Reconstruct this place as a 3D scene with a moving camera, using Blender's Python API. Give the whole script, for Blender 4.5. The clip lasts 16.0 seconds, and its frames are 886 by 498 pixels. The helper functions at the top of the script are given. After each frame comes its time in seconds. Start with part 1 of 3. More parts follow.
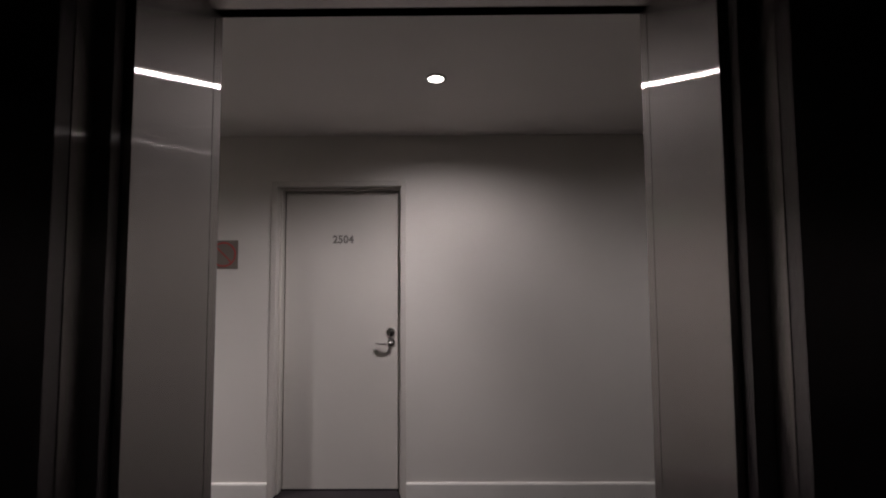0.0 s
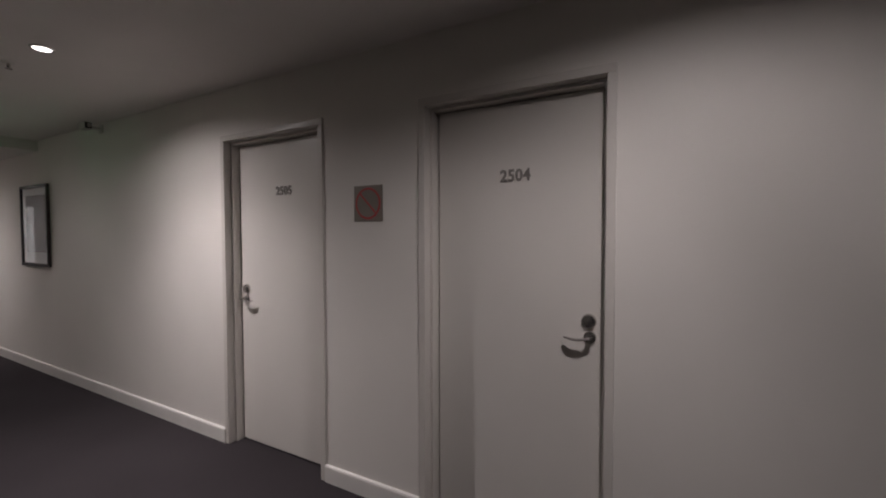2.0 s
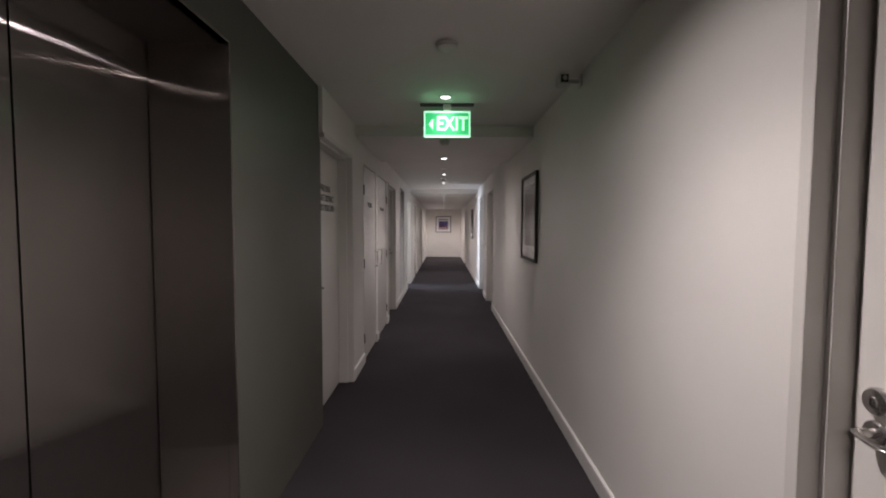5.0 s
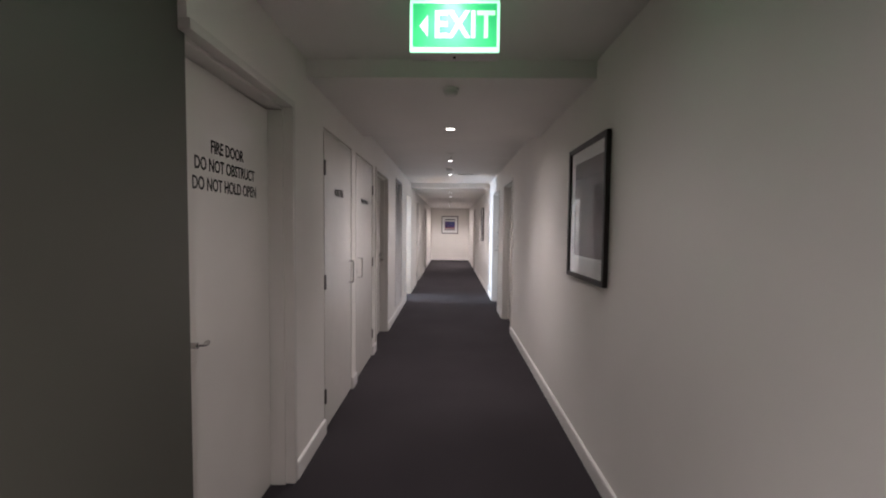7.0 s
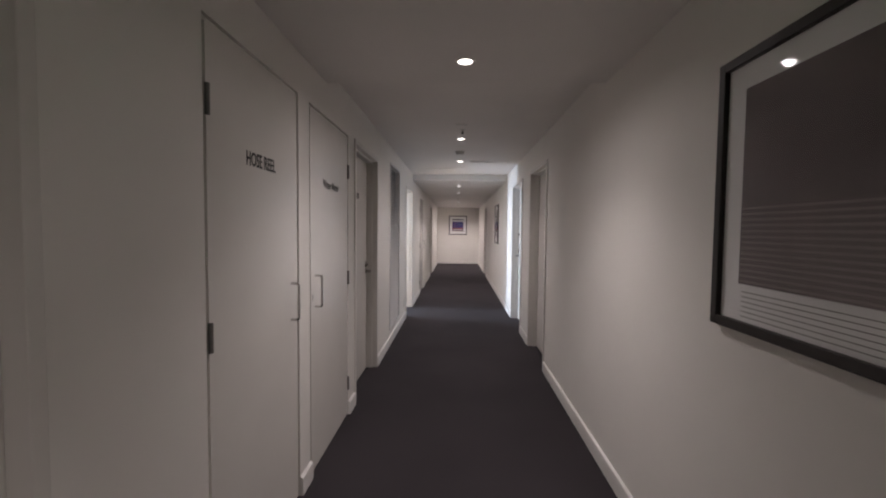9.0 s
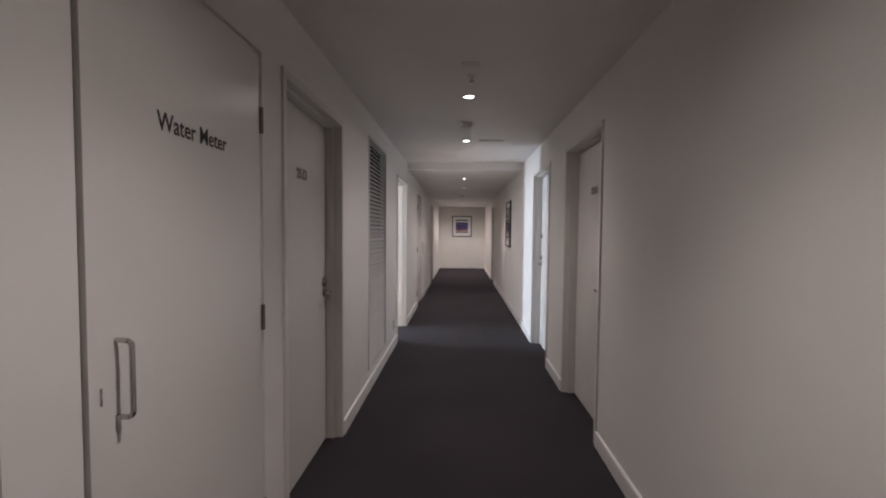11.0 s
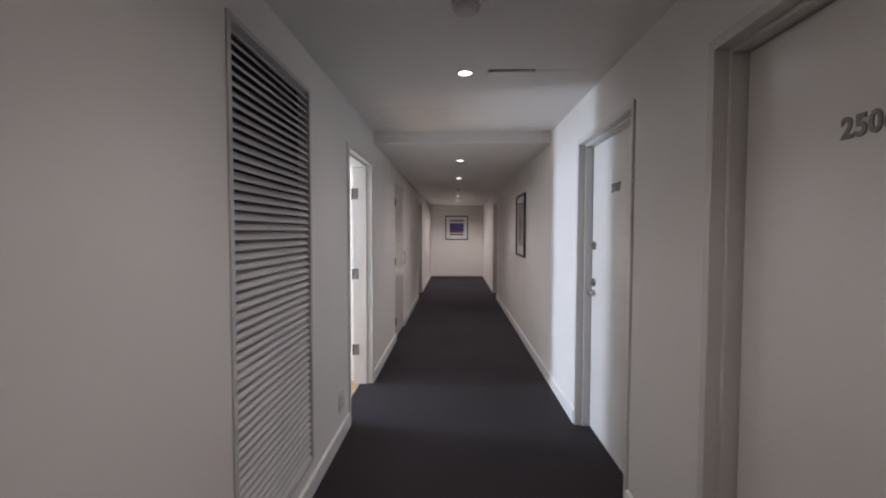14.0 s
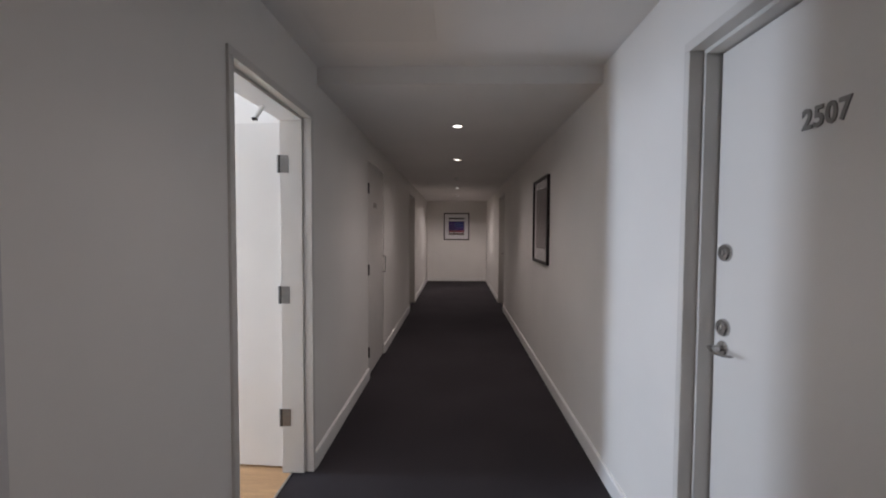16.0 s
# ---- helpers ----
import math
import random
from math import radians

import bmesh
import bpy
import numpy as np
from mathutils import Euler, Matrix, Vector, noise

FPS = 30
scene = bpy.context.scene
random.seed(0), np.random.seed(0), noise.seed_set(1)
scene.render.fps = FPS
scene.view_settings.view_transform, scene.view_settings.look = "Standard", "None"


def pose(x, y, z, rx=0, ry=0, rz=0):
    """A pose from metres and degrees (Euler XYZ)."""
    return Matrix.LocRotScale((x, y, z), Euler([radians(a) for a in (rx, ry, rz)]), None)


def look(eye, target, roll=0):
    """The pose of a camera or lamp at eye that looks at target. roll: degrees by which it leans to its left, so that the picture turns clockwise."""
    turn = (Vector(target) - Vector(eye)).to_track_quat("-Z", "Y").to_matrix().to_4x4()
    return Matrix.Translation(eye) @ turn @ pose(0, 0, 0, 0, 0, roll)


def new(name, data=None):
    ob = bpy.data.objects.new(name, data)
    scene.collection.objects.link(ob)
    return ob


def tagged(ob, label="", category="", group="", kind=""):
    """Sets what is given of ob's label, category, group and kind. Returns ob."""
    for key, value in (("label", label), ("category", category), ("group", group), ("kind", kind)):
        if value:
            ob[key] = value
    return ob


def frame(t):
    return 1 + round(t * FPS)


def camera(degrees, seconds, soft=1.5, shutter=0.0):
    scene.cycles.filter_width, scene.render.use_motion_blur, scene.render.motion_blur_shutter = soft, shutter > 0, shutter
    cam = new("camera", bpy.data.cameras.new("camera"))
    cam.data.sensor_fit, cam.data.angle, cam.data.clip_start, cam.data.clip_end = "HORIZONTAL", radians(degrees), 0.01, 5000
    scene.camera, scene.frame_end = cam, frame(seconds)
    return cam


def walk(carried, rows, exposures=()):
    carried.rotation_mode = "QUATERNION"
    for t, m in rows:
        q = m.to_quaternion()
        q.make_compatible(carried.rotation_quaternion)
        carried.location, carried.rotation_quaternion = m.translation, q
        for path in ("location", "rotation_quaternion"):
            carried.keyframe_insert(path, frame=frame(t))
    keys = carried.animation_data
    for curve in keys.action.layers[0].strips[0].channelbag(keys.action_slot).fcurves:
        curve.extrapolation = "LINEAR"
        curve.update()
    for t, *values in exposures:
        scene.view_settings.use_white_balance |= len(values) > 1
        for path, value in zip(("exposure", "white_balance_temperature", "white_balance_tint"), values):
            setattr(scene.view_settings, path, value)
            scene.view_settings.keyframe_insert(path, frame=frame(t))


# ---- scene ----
cam = camera(92.6, 16.0, soft=2.0)
PATH = [
    (0, (-1.159, 0.468, 1.468), (0.838, 0.48, 1.582), -0.3),
    (0.5, (-1.003, 0.453, 1.441), (0.991, 0.552, 1.559), -0.2),
    (1, (-0.748, 0.487, 1.446), (1.237, 0.728, 1.496), 0.0),
    (1.5, (-0.461, 0.479, 1.457), (1.475, 0.981, 1.413), -0.3),
    (2, (-0.08, 0.508, 1.433), (1.66, 1.491, 1.367), -0.1),
    (2.5, (0.213, 0.688, 1.455), (1.701, 2.022, 1.363), -0.1),
    (3, (0.505, 0.93, 1.463), (1.6, 2.601, 1.371), -0.3),
    (3.5, (0.65, 1.209, 1.463), (1.284, 3.104, 1.362), -0.1),
    (4, (0.736, 1.528, 1.468), (0.983, 3.51, 1.356), 0.1),
    (4.5, (0.823, 1.854, 1.455), (0.85, 3.851, 1.349), -0.1),
    (7, (0.856, 3.806, 1.429), (0.823, 5.804, 1.33), 0.6),
    (7.5, (0.825, 4.172, 1.424), (0.785, 6.169, 1.325), 0.7),
    (8, (0.816, 4.553, 1.421), (0.769, 6.55, 1.324), 0.7),
    (10.5, (0.804, 6.433, 1.409), (0.719, 8.429, 1.319), 0.5),
    (11, (0.793, 6.786, 1.402), (0.711, 8.783, 1.316), 0.5),
    (11.5, (0.762, 7.137, 1.406), (0.681, 9.133, 1.319), 0.6),
    (12, (0.753, 7.507, 1.415), (0.675, 9.504, 1.326), 0.5),
    (12.5, (0.727, 7.888, 1.407), (0.653, 9.885, 1.321), 0.5),
    (13, (0.743, 8.274, 1.401), (0.678, 10.271, 1.321), 0.4),
    (13.5, (0.773, 8.601, 1.425), (0.712, 10.598, 1.341), 0.4),
    (14, (0.79, 8.948, 1.448), (0.733, 10.946, 1.366), 0.1),
    (14.5, (0.838, 9.297, 1.442), (0.779, 11.294, 1.36), 0.2),
    (15, (0.844, 9.701, 1.416), (0.784, 11.698, 1.342), 0.3),
    (15.5, (0.828, 10.072, 1.425), (0.769, 12.069, 1.343), 0.3),
    (16, (0.844, 10.495, 1.418), (0.78, 12.492, 1.337), 0.3),
]
walk(cam, [(t, look(eye, target, roll)) for t, eye, target, roll in PATH],
     exposures=[(0, 0.45, 6500, 10), (1, 0.5, 6450, 10), (2, 0.1, 6500, 10), (2.5, 0.1, 6500, 10), (3, 0.25, 6500, 10), (4, 0.15, 6530, 10), (4.5, 0.12, 6550, 10), (5.75, 0.35, 6500, 10),
                (7, 0.65, 6450, 10), (8, 0.6, 6500, 10), (10.5, 0.02, 6650, 10), (11.5, 0.05, 6500, 10), (12.5, 0.08, 6400, 10), (14, -0.15, 6450, 10),
                (15, -0.42, 6500, 10), (16, -0.75, 6600, 10)])

# ---- world and light ----
world = bpy.data.worlds.new("world")
scene.world = world
world.use_nodes = True
world.node_tree.nodes["Background"].inputs["Color"].default_value = (0.55, 0.7, 1.0, 1)
world.node_tree.nodes["Background"].inputs["Strength"].default_value = 0.0

LAMP_COLOR = (1.0, 0.90, 0.91)
LAMP_POWER = 118.0
DAY_POWER = 272.0

# ---- plan, in metres: x across the corridor, y along it ----
XR = 1.70            # face of the right-hand wall
XL = 0.0              # face of the left-hand wall
XB = -0.03            # face of the lift lobby wall
Y_END = 22.68
Y_BACK = -6.0
Z1, Z2, Z3, Z4 = 2.412, 2.308, 2.402, 2.296   # ceiling heights, zone by zone
YC1, YC2, YC3 = 6.33, 7.95, 13.05                # where they change


# ---- materials ----
def material(name, color, rough=0.5, metal=0.0, spec=0.5, var=0.06, var_scale=3.0, grain=0.0, grain_scale=200.0,
             bump=0.0, bump_scale=150.0, rough_var=0.02, stretch=(1, 1, 1)):
    m = bpy.data.materials.new(name)
    m.use_nodes = True
    nt = m.node_tree
    b = nt.nodes["Principled BSDF"]
    b.inputs["Metallic"].default_value = metal
    b.inputs["Specular IOR Level"].default_value = spec
    tc = nt.nodes.new("ShaderNodeTexCoord")
    mp = nt.nodes.new("ShaderNodeMapping")
    mp.inputs["Scale"].default_value = stretch
    nt.links.new(tc.outputs["Object"], mp.inputs["Vector"])

    def noise_tex(scale, detail=4.0):
        n = nt.nodes.new("ShaderNodeTexNoise")
        n.inputs["Scale"].default_value = scale
        n.inputs["Detail"].default_value = detail
        nt.links.new(mp.outputs["Vector"], n.inputs["Vector"])
        return n

    def ranged(sock, lo, hi):
        r = nt.nodes.new("ShaderNodeMapRange")
        r.inputs["From Min"].default_value, r.inputs["From Max"].default_value = 0.3, 0.7
        r.inputs["To Min"].default_value, r.inputs["To Max"].default_value = lo, hi
        nt.links.new(sock, r.inputs["Value"])
        return r.outputs["Result"]

    big = noise_tex(var_scale)
    fac = ranged(big.outputs["Fac"], 1 - var, 1 + var)
    if grain:
        fine = noise_tex(grain_scale, 2.0)
        g = ranged(fine.outputs["Fac"], 1 - grain, 1 + grain)
        mul = nt.nodes.new("ShaderNodeMath")
        mul.operation = "MULTIPLY"
        nt.links.new(fac, mul.inputs[0])
        nt.links.new(g, mul.inputs[1])
        fac = mul.outputs["Value"]
    vm = nt.nodes.new("ShaderNodeVectorMath")
    vm.operation = "SCALE"
    vm.inputs[0].default_value = color
    nt.links.new(fac, vm.inputs["Scale"])
    nt.links.new(vm.outputs["Vector"], b.inputs["Base Color"])
    rv = noise_tex(var_scale * 4)
    nt.links.new(ranged(rv.outputs["Fac"], max(0.02, rough - rough_var), min(1, rough + rough_var)), b.inputs["Roughness"])
    if bump:
        bn = noise_tex(bump_scale, 3.0)
        bp = nt.nodes.new("ShaderNodeBump")
        bp.inputs["Strength"].default_value = bump
        bp.inputs["Distance"].default_value = 0.002
        nt.links.new(bn.outputs["Fac"], bp.inputs["Height"])
        nt.links.new(bp.outputs["Normal"], b.inputs["Normal"])
    return m


def glow(name, color, strength):
    m = bpy.data.materials.new(name)
    m.use_nodes = True
    b = m.node_tree.nodes["Principled BSDF"]
    b.inputs["Base Color"].default_value = (*[min(1, c) for c in color], 1)
    b.inputs["Emission Color"].default_value = (*color, 1)
    b.inputs["Emission Strength"].default_value = strength
    return m


def brushed(name, color, rough, aniso, axis="Z"):
    """Brushed sheet steel: the brushing runs upright, so that lights smear sideways into thin lines."""
    m = bpy.data.materials.new(name)
    m.use_nodes = True
    nt = m.node_tree
    nt.nodes.remove(nt.nodes["Principled BSDF"])
    g = nt.nodes.new("ShaderNodeBsdfAnisotropic")
    g.distribution = "BECKMANN"
    g.inputs["Roughness"].default_value = rough
    g.inputs["Anisotropy"].default_value = aniso
    tan = nt.nodes.new("ShaderNodeCombineXYZ")
    tan.inputs[axis].default_value = 1.0
    nt.links.new(tan.outputs["Vector"], g.inputs["Tangent"])
    tc = nt.nodes.new("ShaderNodeTexCoord")
    mp = nt.nodes.new("ShaderNodeMapping")
    mp.inputs["Scale"].default_value = (220, 220, 0.3)
    n = nt.nodes.new("ShaderNodeTexNoise")
    n.inputs["Detail"].default_value = 3.0
    nt.links.new(tc.outputs["Object"], mp.inputs["Vector"])
    nt.links.new(mp.outputs["Vector"], n.inputs["Vector"])
    r = nt.nodes.new("ShaderNodeMapRange")
    r.inputs["To Min"].default_value, r.inputs["To Max"].default_value = 0.86, 1.14
    nt.links.new(n.outputs["Fac"], r.inputs["Value"])
    vm = nt.nodes.new("ShaderNodeVectorMath")
    vm.operation = "SCALE"
    vm.inputs[0].default_value = color
    nt.links.new(r.outputs["Result"], vm.inputs["Scale"])
    nt.links.new(vm.outputs["Vector"], g.inputs["Color"])
    haze = nt.nodes.new("ShaderNodeBsdfAnisotropic")
    haze.inputs["Roughness"].default_value = 0.55
    nt.links.new(vm.outputs["Vector"], haze.inputs["Color"])
    mix = nt.nodes.new("ShaderNodeMixShader")
    mix.inputs["Fac"].default_value = 0.22
    nt.links.new(g.outputs["BSDF"], mix.inputs[1])
    nt.links.new(haze.outputs["BSDF"], mix.inputs[2])
    nt.links.new(mix.outputs["Shader"], nt.nodes["Material Output"].inputs["Surface"])
    return m


PAINT = material("white_wall_paint", (0.79, 0.76, 0.72), 0.62, var=0.035, var_scale=1.3, bump=0.12, bump_scale=220)
CEIL = material("ceiling_paint", (0.80, 0.77, 0.74), 0.8, var=0.04, var_scale=1.0, bump=0.1, bump_scale=180)
LOBBY = material("grey_green_wall_paint", (0.099, 0.098, 0.081), 0.5, var=0.06, var_scale=1.5, bump=0.12, bump_scale=220)
FRAME = material("door_frame_paint", (0.67, 0.64, 0.60), 0.32, var=0.03, var_scale=2.0, bump=0.05, bump_scale=90)
LEAF = material("door_leaf_paint", (0.74, 0.71, 0.67), 0.25, var=0.03, var_scale=1.6, bump=0.05, bump_scale=60, rough_var=0.02)
SKIRT = material("skirting_paint", (0.80, 0.78, 0.75), 0.4, var=0.05, var_scale=4.0, bump=0.05)
CARPET = material("dark_carpet", (0.039, 0.034, 0.0375), 0.95, spec=0.15, var=0.16, var_scale=1.2, grain=0.35, grain_scale=330, bump=0.6, bump_scale=420)
TIMBER = material("timber_floor", (0.50, 0.30, 0.15), 0.35, var=0.18, var_scale=3.0, grain=0.1, grain_scale=40, stretch=(1, 8, 1))
STEEL = brushed("brushed_steel", (0.42, 0.40, 0.385), 0.15, 0.93)
SOFFIT = brushed("brushed_steel_soffit", (0.36, 0.34, 0.33), 0.2, 0.9, "X")
# Steel coloured darker for the shade inside the unlit car and doorway.
UNLITSTEEL = brushed("unlit_car_steel", (0.30, 0.285, 0.29), 0.24, 0.9)
DOORSTEEL = brushed("lift_door_steel", (0.35, 0.325, 0.305), 0.14, 0.94)
CHROME = material("satin_chrome", (0.55, 0.53, 0.51), 0.24, 0.95, var=0.05, var_scale=30)
SILL = material("worn_aluminium_sill", (0.34, 0.32, 0.31), 0.5, 0.7, var=0.12, var_scale=8, stretch=(6, 1, 1))
NUMBER = material("grey_metal_number", (0.25, 0.235, 0.22), 0.45, 0.3, var=0.1, var_scale=40)
HINGE = material("steel_hinge", (0.20, 0.19, 0.18), 0.45, 0.9, var=0.1, var_scale=40)
BLACK = material("black_frame", (0.016, 0.011, 0.010), 0.40, var=0.2, var_scale=8)
DARK = material("dark_void", (0.01, 0.009, 0.01), 0.8)
INK = material("black_lettering", (0.03, 0.028, 0.028), 0.6)
MAT = material("picture_mount_card", (0.84, 0.83, 0.83), 0.7, var=0.03, var_scale=4)
PRINT = material("grey_brown_print", (0.16, 0.125, 0.13), 0.7, var=0.18, var_scale=2.2, grain=0.05, grain_scale=60)
PLASTIC = material("white_plastic", (0.66, 0.64, 0.61), 0.42, var=0.04, var_scale=12)
LOUVRE = material("louvre_paint", (0.60, 0.58, 0.57), 0.45, var=0.05, var_scale=5)
SIGN = material("brushed_sign_plate", (0.24, 0.215, 0.19), 0.5, 0.4, var=0.08, var_scale=6)
RED = material("red_sign_ink", (0.45, 0.045, 0.045), 0.5, var=0.1, var_scale=20)
SLATGAP = material("slat_gap_shade", (0.05, 0.046, 0.048), 0.8, var=0.2, var_scale=5)
RUBBER = material("black_seal", (0.015, 0.012, 0.016), 0.7)
LAMPGLOW = glow("lamp_glow", (1.0, 0.92, 0.90), 6)
DIMGLOW = glow("emergency_lamp_glow", (1.0, 0.98, 0.94), 3)
GREEN = glow("exit_green", (0.02, 0.36, 0.115), 0.85)
EXITWHITE = glow("exit_white", (0.42, 0.86, 0.55), 0.80)
EXITRIM = glow("exit_border", (0.45, 0.95, 0.62), 1.0)


def glass_material():
    m = bpy.data.materials.new("picture_glass")
    m.use_nodes = True
    nt = m.node_tree
    nt.nodes.remove(nt.nodes["Principled BSDF"])
    out = nt.nodes["Material Output"]
    clear = nt.nodes.new("ShaderNodeBsdfTransparent")
    gl = nt.nodes.new("ShaderNodeBsdfGlossy")
    gl.inputs["Roughness"].default_value = 0.04
    lw = nt.nodes.new("ShaderNodeLayerWeight")
    lw.inputs["Blend"].default_value = 0.5
    pw = nt.nodes.new("ShaderNodeMath")
    pw.operation, pw.inputs[1].default_value = "POWER", 4.0
    nt.links.new(lw.outputs["Facing"], pw.inputs[0])
    fr = nt.nodes.new("ShaderNodeMath")
    fr.operation, fr.inputs[1].default_value, fr.inputs[2].default_value = "MULTIPLY_ADD", 0.5, 0.025
    nt.links.new(pw.outputs["Value"], fr.inputs[0])
    mix = nt.nodes.new("ShaderNodeMixShader")
    nt.links.new(fr.outputs["Value"], mix.inputs["Fac"])
    nt.links.new(clear.outputs["BSDF"], mix.inputs[1])
    nt.links.new(gl.outputs["BSDF"], mix.inputs[2])
    nt.links.new(mix.outputs["Shader"], out.inputs["Surface"])
    return m


GLASS = glass_material()


# ---- mesh helpers ----
def add_box(bm, x0, x1, y0, y1, z0, z1, bevel=0.0):
    x0, x1 = sorted((x0, x1))
    y0, y1 = sorted((y0, y1))
    m = Matrix.Translation(((x0 + x1) / 2, (y0 + y1) / 2, (z0 + z1) / 2)) @ Matrix.Diagonal((x1 - x0, y1 - y0, z1 - z0, 1))
    vs = bmesh.ops.create_cube(bm, size=1, matrix=m)["verts"]
    if bevel:
        es = list({e for v in vs for e in v.link_edges})
        bmesh.ops.bevel(bm, geom=es, offset=bevel, segments=2, affect="EDGES", profile=0.6)
    return bm


def boxes(*rows, bevel=0.0):
    bm = bmesh.new()
    for r in rows:
        add_box(bm, *r, bevel=bevel)
    return bm


def turned(profile, segments=24):
    """A solid of revolution from (radius, height) pairs."""
    bm = bmesh.new()
    rings = []
    for r, h in profile:
        ring = []
        for k in range(segments):
            a = 2 * math.pi * k / segments
            ring.append(bm.verts.new((r * math.cos(a), r * math.sin(a), h)))
        rings.append(ring)
    for a, b in zip(rings, rings[1:]):
        for k in range(segments):
            bm.faces.new((a[k], a[(k + 1) % segments], b[(k + 1) % segments], b[k]))
    bm.faces.new(rings[0][::-1])
    bm.faces.new(rings[-1])
    bmesh.ops.recalc_face_normals(bm, faces=bm.faces)
    return bm


def tube(points, radii, segments=12):
    """A rounded bar along points; radii gives (half width, half height) at each."""
    bm = bmesh.new()
    pts = [Vector(p) for p in points]
    rings = []
    for i, p in enumerate(pts):
        d = (pts[min(i + 1, len(pts) - 1)] - pts[max(i - 1, 0)]).normalized()
        up = Vector((0, 0, 1)) if abs(d.z) < 0.9 else Vector((1, 0, 0))
        s = d.cross(up).normalized()
        u = s.cross(d).normalized()
        rs, ru = radii[i] if isinstance(radii[i], tuple) else (radii[i], radii[i])
        rings.append([bm.verts.new(p + s * rs * math.cos(2 * math.pi * k / segments) + u * ru * math.sin(2 * math.pi * k / segments))
                      for k in range(segments)])
    for a, b in zip(rings, rings[1:]):
        for k in range(segments):
            bm.faces.new((a[k], a[(k + 1) % segments], b[(k + 1) % segments], b[k]))
    bm.faces.new(rings[0][::-1])
    bm.faces.new(rings[-1])
    bmesh.ops.recalc_face_normals(bm, faces=bm.faces)
    return bm


def mesh_of(name, bm, mat, smooth=False):
    me = bpy.data.meshes.new(name)
    bm.to_mesh(me)
    bm.free()
    me.materials.append(mat)
    if smooth:
        me.shade_smooth()
        me.set_sharp_from_angle(angle=radians(35))
        for p in me.polygons:
            if p.area > 0.0004:
                p.use_smooth = False
    return me


def part(name, bm, mat, parent, label="", at=None, smooth=True):
    ob = new(name, mesh_of(name, bm, mat, smooth))
    ob.parent = parent
    if at is not None:
        ob.matrix_basis = at
    return tagged(ob, label)


def structure(name, bm, mat, label, category, smooth=False):
    return tagged(new(name, mesh_of(name, bm, mat, smooth)), label, category, kind="structure")


def empty(name, label, category, m=None, group="", kind=""):
    ob = new(name)
    if m is not None:
        ob.matrix_basis = m
    return tagged(ob, label, category, group, kind)


def lettering(name, text, size, mat, parent, m, depth=0.0015, squeeze=1.0, bold=0.0, spacing=1.0):
    cu = bpy.data.curves.new(name, "FONT")
    cu.body, cu.size, cu.extrude, cu.align_x, cu.align_y = text, size, depth, "CENTER", "CENTER"
    cu.offset = bold
    cu.space_character = spacing
    cu.resolution_u = 3
    tmp = bpy.data.objects.new(name + "_curve", cu)
    scene.collection.objects.link(tmp)
    dg = bpy.context.evaluated_depsgraph_get()
    me = bpy.data.meshes.new_from_object(tmp.evaluated_get(dg))
    bpy.data.objects.remove(tmp)
    bpy.data.curves.remove(cu)
    me.transform(Matrix.Diagonal((squeeze, 1, 1, 1)))
    me.materials.clear()
    me.materials.append(mat)
    ob = new(name, me)
    ob.parent = parent
    ob.matrix_basis = m
    return ob


# Wall spaces: u runs to the viewer's right, v up, w out of the wall towards the viewer.
def right_wall(y, z=0.0, x=XR):
    return Matrix(((0, 0, -1, x), (-1, 0, 0, y), (0, 1, 0, z), (0, 0, 0, 1)))


def left_wall(y, z=0.0, x=XL):
    return Matrix(((0, 0, 1, x), (1, 0, 0, y), (0, 1, 0, z), (0, 0, 0, 1)))


def end_wall(x, z=0.0, y=Y_END):
    return Matrix(((1, 0, 0, x), (0, 0, -1, y), (0, 1, 0, z), (0, 0, 0, 1)))


# ---- openings, as (near edge, far edge) along y, frame to frame ----
D4, D5, D6, D7, D8 = (0.735, 1.648), (2.295, 3.237), (9.546, 10.508), (11.140, 12.130), (18.12, 19.05)
FIRE, D13, OPEN, D14 = (5.19, 6.115), (8.638, 9.597), (12.035, 12.948), (18.02, 18.95)
REEL, WATER, CUP = (6.66, 7.472), (7.63, 8.46), (14.50, 15.36)
LIFT1, LIFT2 = (-0.082, 1.093), (2.853, 3.97)
DOOR_H, DOOR_L, LIFT_H, CUP_H = 2.118, 2.10, 2.19, 2.10
WT = 0.16


def wall_with_openings(x0, x1, y0, y1, z1, openings):
    """Piers and lintels of a wall between x0 and x1; openings are (y0, y1, sill, head)."""
    bm = bmesh.new()
    y = y0
    for a, b, sill, head in sorted(openings):
        if a - y > 0.001:
            add_box(bm, x0, x1, y, a, 0, z1)
        add_box(bm, x0, x1, a, b, head, z1)
        if sill > 0:
            add_box(bm, x0, x1, a, b, 0, sill)
        y = b
    add_box(bm, x0, x1, y, y1, 0, z1)
    return bm


TOP = 2.62
structure("wall_east", wall_with_openings(XR, XR + WT, Y_BACK, Y_END, TOP, [(*d, 0, DOOR_L) for d in (D4, D5)] + [(*d, 0, DOOR_H) for d in (D6, D7, D8)]),
          PAINT, "matt off-white painted corridor wall lit by downlights", "wall")
LV = (10.406, 11.245, 0.175, 2.212)
structure("wall_west", wall_with_openings(XL - WT, XL, FIRE[0], Y_END, TOP,
          [(*d, 0, DOOR_H) for d in (D13, D14)] + [(*d, 0, DOOR_L) for d in (FIRE, OPEN)] + [(*d, 0, CUP_H) for d in (REEL, WATER, CUP)] + [LV]),
          PAINT, "matt off-white painted corridor wall with doors and cupboards", "wall")
